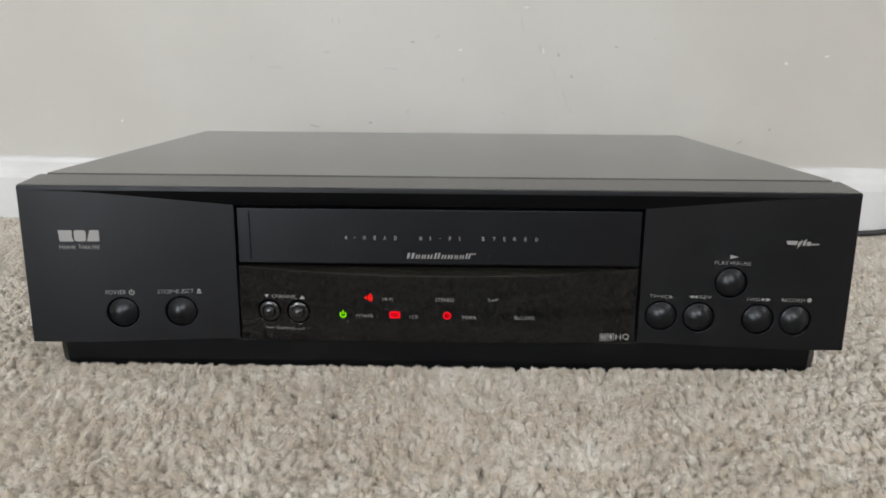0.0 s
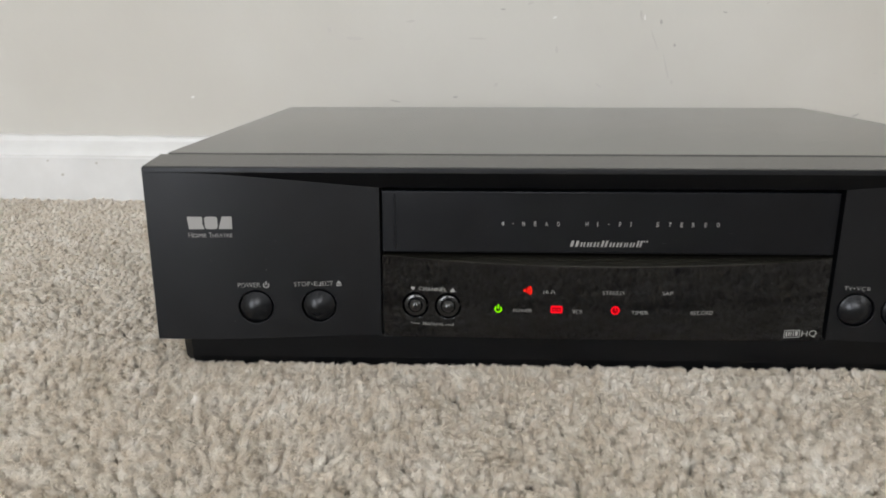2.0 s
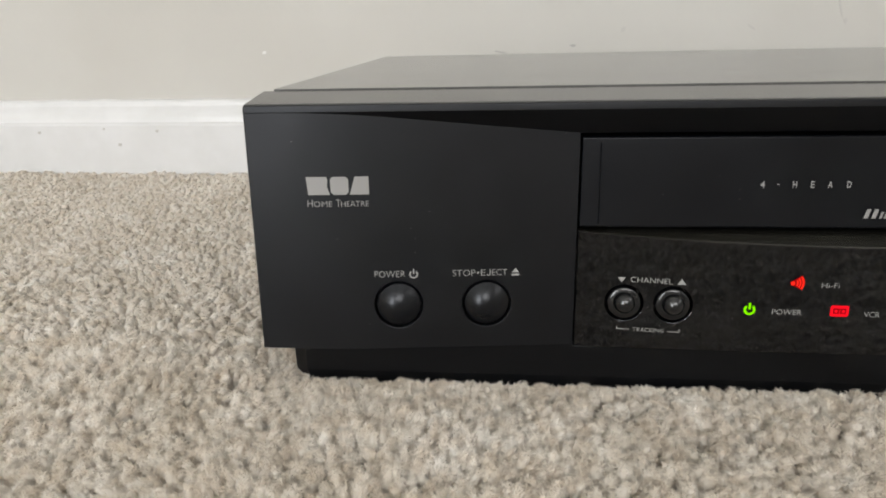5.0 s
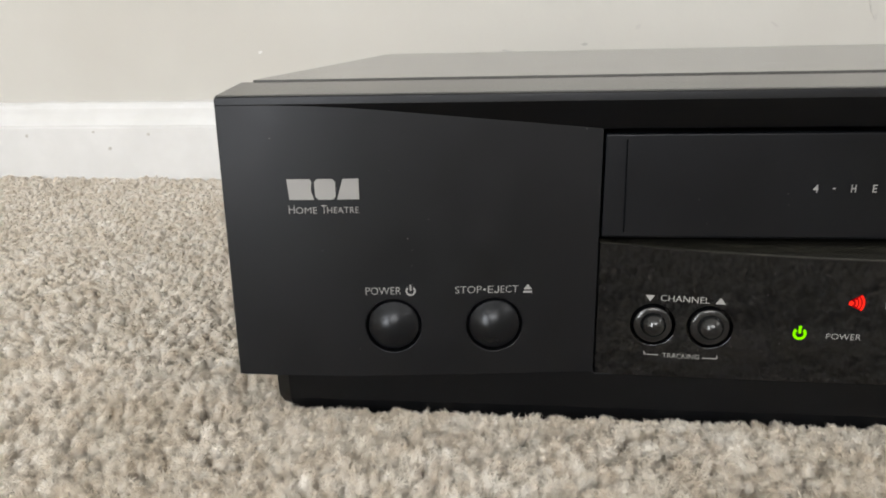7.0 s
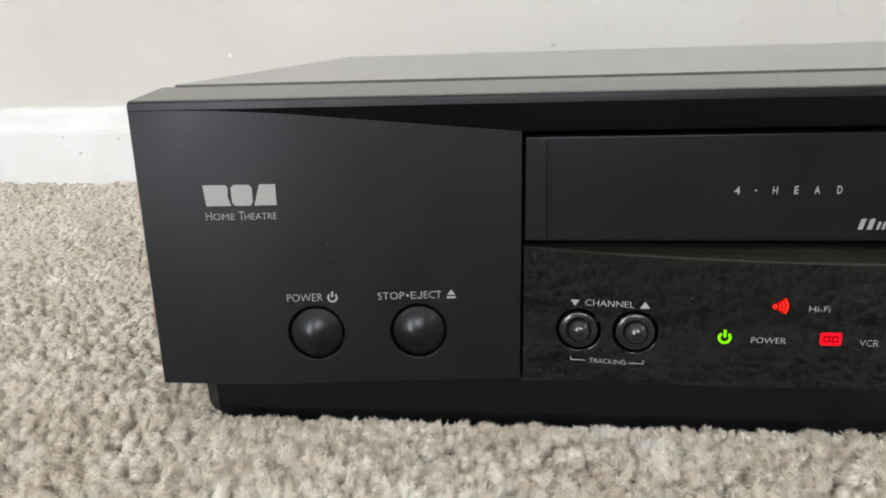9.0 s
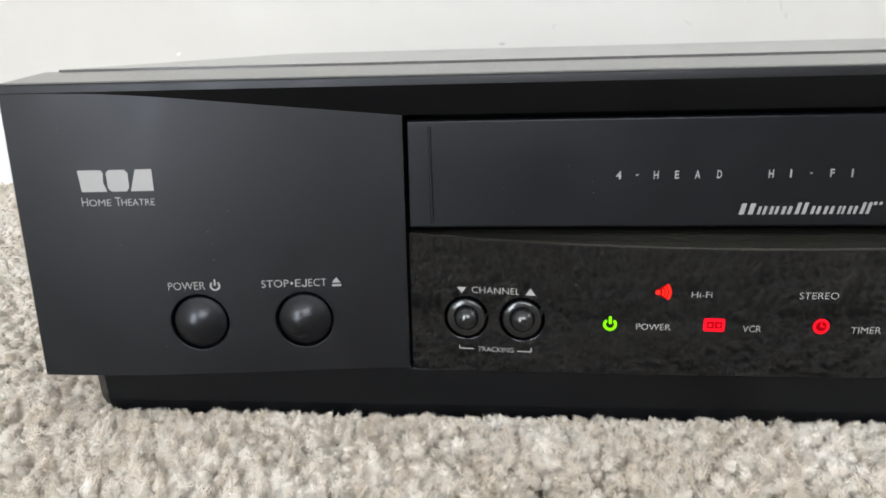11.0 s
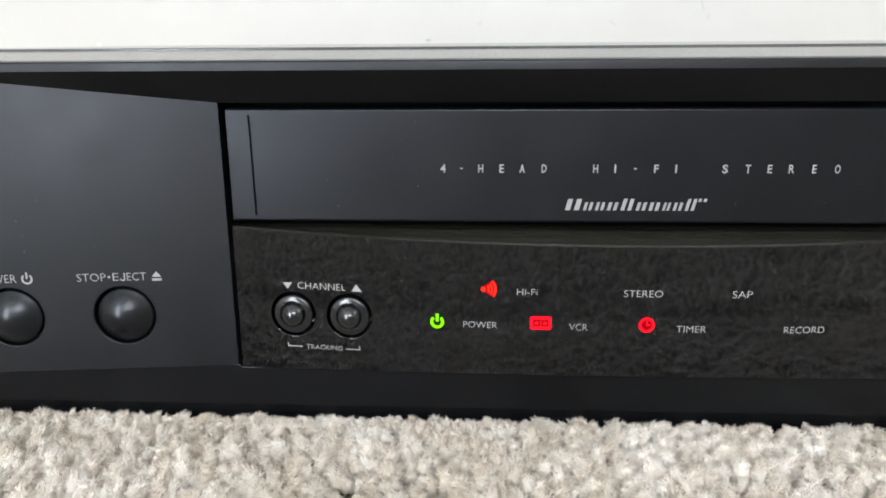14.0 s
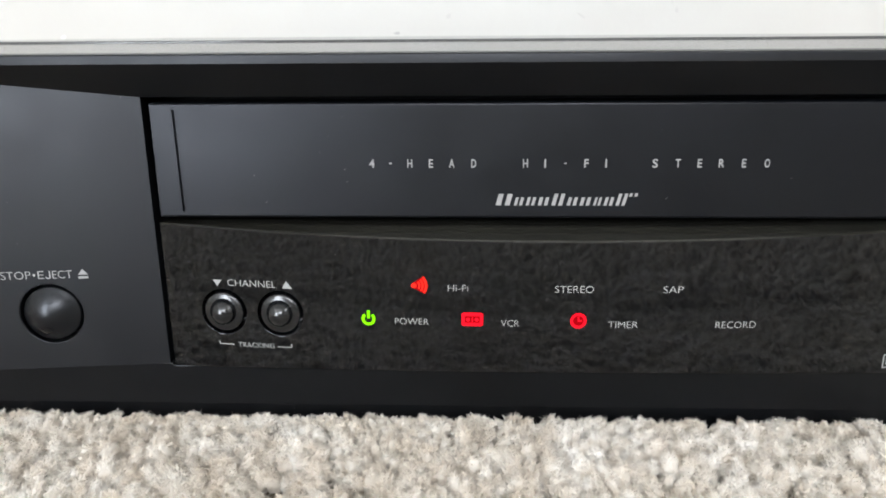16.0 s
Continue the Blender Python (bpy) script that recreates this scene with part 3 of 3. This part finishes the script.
words("FWD", 0.1520, 0.1580, 0.0402, 0.0419, side_in, panel_right)
shape([[(0.1587, 0.0420), (0.1587, 0.0404), (0.1610, 0.0412)], [(0.1609, 0.0420), (0.1609, 0.0404), (0.1633, 0.0412)]], side_in, panel_right)
words("RECORD", 0.1683, 0.1792, 0.0405, 0.0422, side_in, panel_right)
shape(disc(0.1814, 0.0415, 0.0011), side_in, panel_right)
for block in ([(0.1672, 0.0706), (0.1726, 0.0706), (0.1722, 0.0687), (0.1680, 0.0687)], [(0.1728, 0.0698), (0.1750, 0.0713), (0.1742, 0.0690), (0.1726, 0.0666)],
              [(0.1751, 0.0702), (0.1768, 0.0717), (0.1764, 0.0686), (0.1749, 0.0682)], [(0.1769, 0.0701), (0.1788, 0.0704), (0.1787, 0.0683), (0.1769, 0.0684)],
              [(0.1790, 0.0693), (0.1828, 0.0694), (0.1828, 0.0688), (0.1790, 0.0686)]):
    shape([block], side_in, panel_right, SILVER, "emblem_block", label="small plain silver emblem block")

# cassette door
STEP = ((-0.0455, "4"), (-0.0410, "-"), (-0.0363, "H"), (-0.0312, "E"), (-0.0262, "A"), (-0.0209, "D"), (-0.0085, "H"), (-0.0038, "I"), (0.0010, "-"),
        (0.0060, "F"), (0.0107, "I"), (0.0223, "S"), (0.0277, "T"), (0.0328, "E"), (0.0379, "R"), (0.0432, "E"), (0.0486, "O"))
for cx, letter in STEP:
    half = {"I": 0.0002, "E": 0.00052, "F": 0.00052, "H": 0.0006, "D": 0.0006}.get(letter, 0.00066)
    if letter == "-":
        shape(bar(cx - 0.00034, cx + 0.00034, 0.06772, 0.06806), door_in, door)
    else:
        words(letter, cx - half, cx + half, 0.0669, 0.0688, door_in, door, weight=0.018)
for bx, bw, bh in ((-0.0155, 0.0034, 0.0028), (-0.0111, 0.0020, 0.0020), (-0.0082, 0.0020, 0.0020), (-0.0053, 0.0023, 0.0020), (-0.0020, 0.0026, 0.0029),
                   (0.0017, 0.0022, 0.0020), (0.0048, 0.0023, 0.0020), (0.0081, 0.0016, 0.0020), (0.0106, 0.0020, 0.0020), (0.0135, 0.0022, 0.0029), (0.0166, 0.0020, 0.0008)):
    z0 = 0.0577 if bh > 0.001 else 0.0599
    s = 0.26 * bh
    slab = 0.36 * bw
    slant = lambda u0, u1: [(bx + u0, z0), (bx + u1, z0), (bx + u1 + s, z0 + bh), (bx + u0 + s, z0 + bh)]
    shape([slant(0, slab), slant(bw - slab, bw)], door_in, door, SILVER, "emblem_block", label="slanted plain silver trade-mark bars")

# display panel
words("CHANNEL", -0.0827, -0.0701, 0.0377, 0.0394, panel_in, display, tilt=-0.012)
shape([[(-0.0866, 0.0392), (-0.0842, 0.0392), (-0.0854, 0.0375)]], panel_in, display)
shape([[(-0.0687, 0.0375), (-0.0660, 0.0375), (-0.0674, 0.0394)]], panel_in, display)
words("TRACKING", -0.0812, -0.0716, 0.0214, 0.0227, panel_in, display)
shape(bar(-0.0862, -0.0823, 0.02190, 0.02215) + bar(-0.0862, -0.08595, 0.02216, 0.0229), panel_in, display)
shape(bar(-0.0707, -0.0669, 0.02175, 0.0220) + bar(-0.06715, -0.0669, 0.02201, 0.0229), panel_in, display)
words("Hi-Fi", -0.0271, -0.0221, 0.0379, 0.0395, panel_in, display)
words("STEREO", -0.0011, 0.0083, 0.0378, 0.0395, panel_in, display)
words("SAP", 0.0250, 0.0299, 0.0377, 0.0394, panel_in, display)
words("POWER", -0.0403, -0.0318, 0.0291, 0.0307, panel_in, display)
words("VCR", -0.0140, -0.0095, 0.0290, 0.0307, panel_in, display)
words("TIMER", 0.0122, 0.0195, 0.0288, 0.0305, panel_in, display)
words("RECORD", 0.0385, 0.0484, 0.0286, 0.0303, panel_in, display)
words("HQ", 0.0902, 0.0972, 0.0174, 0.0202, panel_in, display)
shape(bar(0.0820, 0.0894, 0.0204, 0.0207) + bar(0.0820, 0.0894, 0.0171, 0.0174) + bar(0.0820, 0.0823, 0.01745, 0.02035) + bar(0.0891, 0.0894, 0.01745, 0.02035)
      + bar(0.0828, 0.0835, 0.0179, 0.0200) + bar(0.0840, 0.0846, 0.0179, 0.0200) + bar(0.0850, 0.0855, 0.0179, 0.0200) + bar(0.0861, 0.0866, 0.0179, 0.0200)
      + bar(0.0872, 0.0884, 0.0179, 0.0200), panel_in, display, PRINT, "emblem", label="outlined format emblem")
shape(power_sign(-0.0469, 0.0303, 0.00175, 0.00075), panel_in, display, GREEN, "indicator", label="lit green power sign")
HX, HZ = -0.0354, 0.0392
shape([[(HX - 0.0006, HZ - 0.0004)] + [(HX + 0.0034 * math.cos(radians(q)), HZ + 0.0034 * math.sin(radians(q))) for q in range(-38, 47, 6)] + [(HX - 0.0006, HZ + 0.0004)]],
      panel_in, display, DIM_RED, "indicator", label="dim red ground of the sound-wave sign")
shape(disc(HX, HZ, 0.00065) + arc(HX, HZ, 0.0011, 0.0016, -36, 44) + arc(HX, HZ, 0.0019, 0.0024, -36, 44) + arc(HX, HZ, 0.0027, 0.0033, -36, 44),
      panel_in, display, ORANGE, "indicator", lift=0.0002, label="lit red sound-wave sign")
shape(rounded(-0.0237, -0.0184, 0.0290, 0.0325, 0.0006), panel_in, display, RED, "indicator", label="lit red cassette sign")
shape(bar(-0.0229, -0.0192, 0.0299, 0.0316), panel_in, display, DIM_RED, "indicator", lift=0.0002, label="dim red window of the cassette sign")
shape(disc(-0.0221, 0.03075, 0.0005, 12) + disc(-0.0200, 0.03075, 0.0005, 12) + bar(-0.0212, -0.0209, 0.0301, 0.0314), panel_in, display, RED, "indicator", lift=0.00028, label="lit red reels of the cassette sign")
CX, CZ = 0.0049, 0.0307
shape(disc(CX, CZ, 0.0018, 28), panel_in, display, DIM_RED, "indicator", label="dim red face of the clock sign")
shape(arc(CX, CZ, 0.0013, 0.0020, 0, 360, 28) + bar(CX - 0.00018, CX + 0.00018, CZ - 0.0002, CZ + 0.0011) + bar(CX + 0.00019, CX + 0.0009, CZ - 0.0002, CZ + 0.00015),
      panel_in, display, RED, "indicator", lift=0.0002, label="lit red clock sign")

# dust on the front
rnd = random.Random(11)
for face, parent, x0, x1, z0, z1, count in ((side_in, panel_left, -0.19, -0.104, 0.02, 0.084, 16), (door_in, door, -0.09, 0.09, 0.057, 0.081, 14), (panel_in, display, -0.09, 0.09, 0.02, 0.048, 10)):
    specks = []
    for _ in range(count):
        sx, sz, sr = rnd.uniform(x0, x1), rnd.uniform(z0, z1), rnd.uniform(0.00005, 0.00013)
        specks += disc(sx, sz, sr, 6)
    tagged(shape(specks, face, parent, SPECK, "dust", lift=0.0001), kind="stuff")


# ---- power cord ----
def tube(points, radius, segs=10):
    curve = bpy.data.curves.new("tube", "CURVE")
    curve.dimensions, curve.bevel_depth, curve.bevel_resolution, curve.use_fill_caps = "3D", radius, 3, True
    sp = curve.splines.new("NURBS")
    sp.points.add(len(points) - 1)
    for p, co in zip(sp.points, points):
        p.co = (*co, 1)
    sp.use_endpoint_u, sp.order_u = True, 4
    tmp = new("tmp", curve)
    bpy.context.view_layer.update()
    me = bpy.data.meshes.new_from_object(tmp.evaluated_get(bpy.context.evaluated_depsgraph_get()))
    bpy.data.objects.remove(tmp)
    me.name = "power_cord"
    me.materials.clear()
    me.materials.append(CORD)
    return me


cord = new("power_cord", tube([(0.12, 0.2405, 0.03), (0.12, 0.256, 0.028), (0.16, 0.264, 0.008), (0.28, 0.268, 0.0060), (0.36, 0.267, 0.0055), (0.400, 0.265, 0.0062),
                               (0.428, 0.268, 0.012), (0.49, 0.270, 0.020), (0.56, 0.268, 0.008), (0.70, 0.25, 0.005), (0.95, 0.2, 0.004)], 0.0028))
tagged(cord, "black rubber power cord lying on the carpet behind the recorder", "power cord")
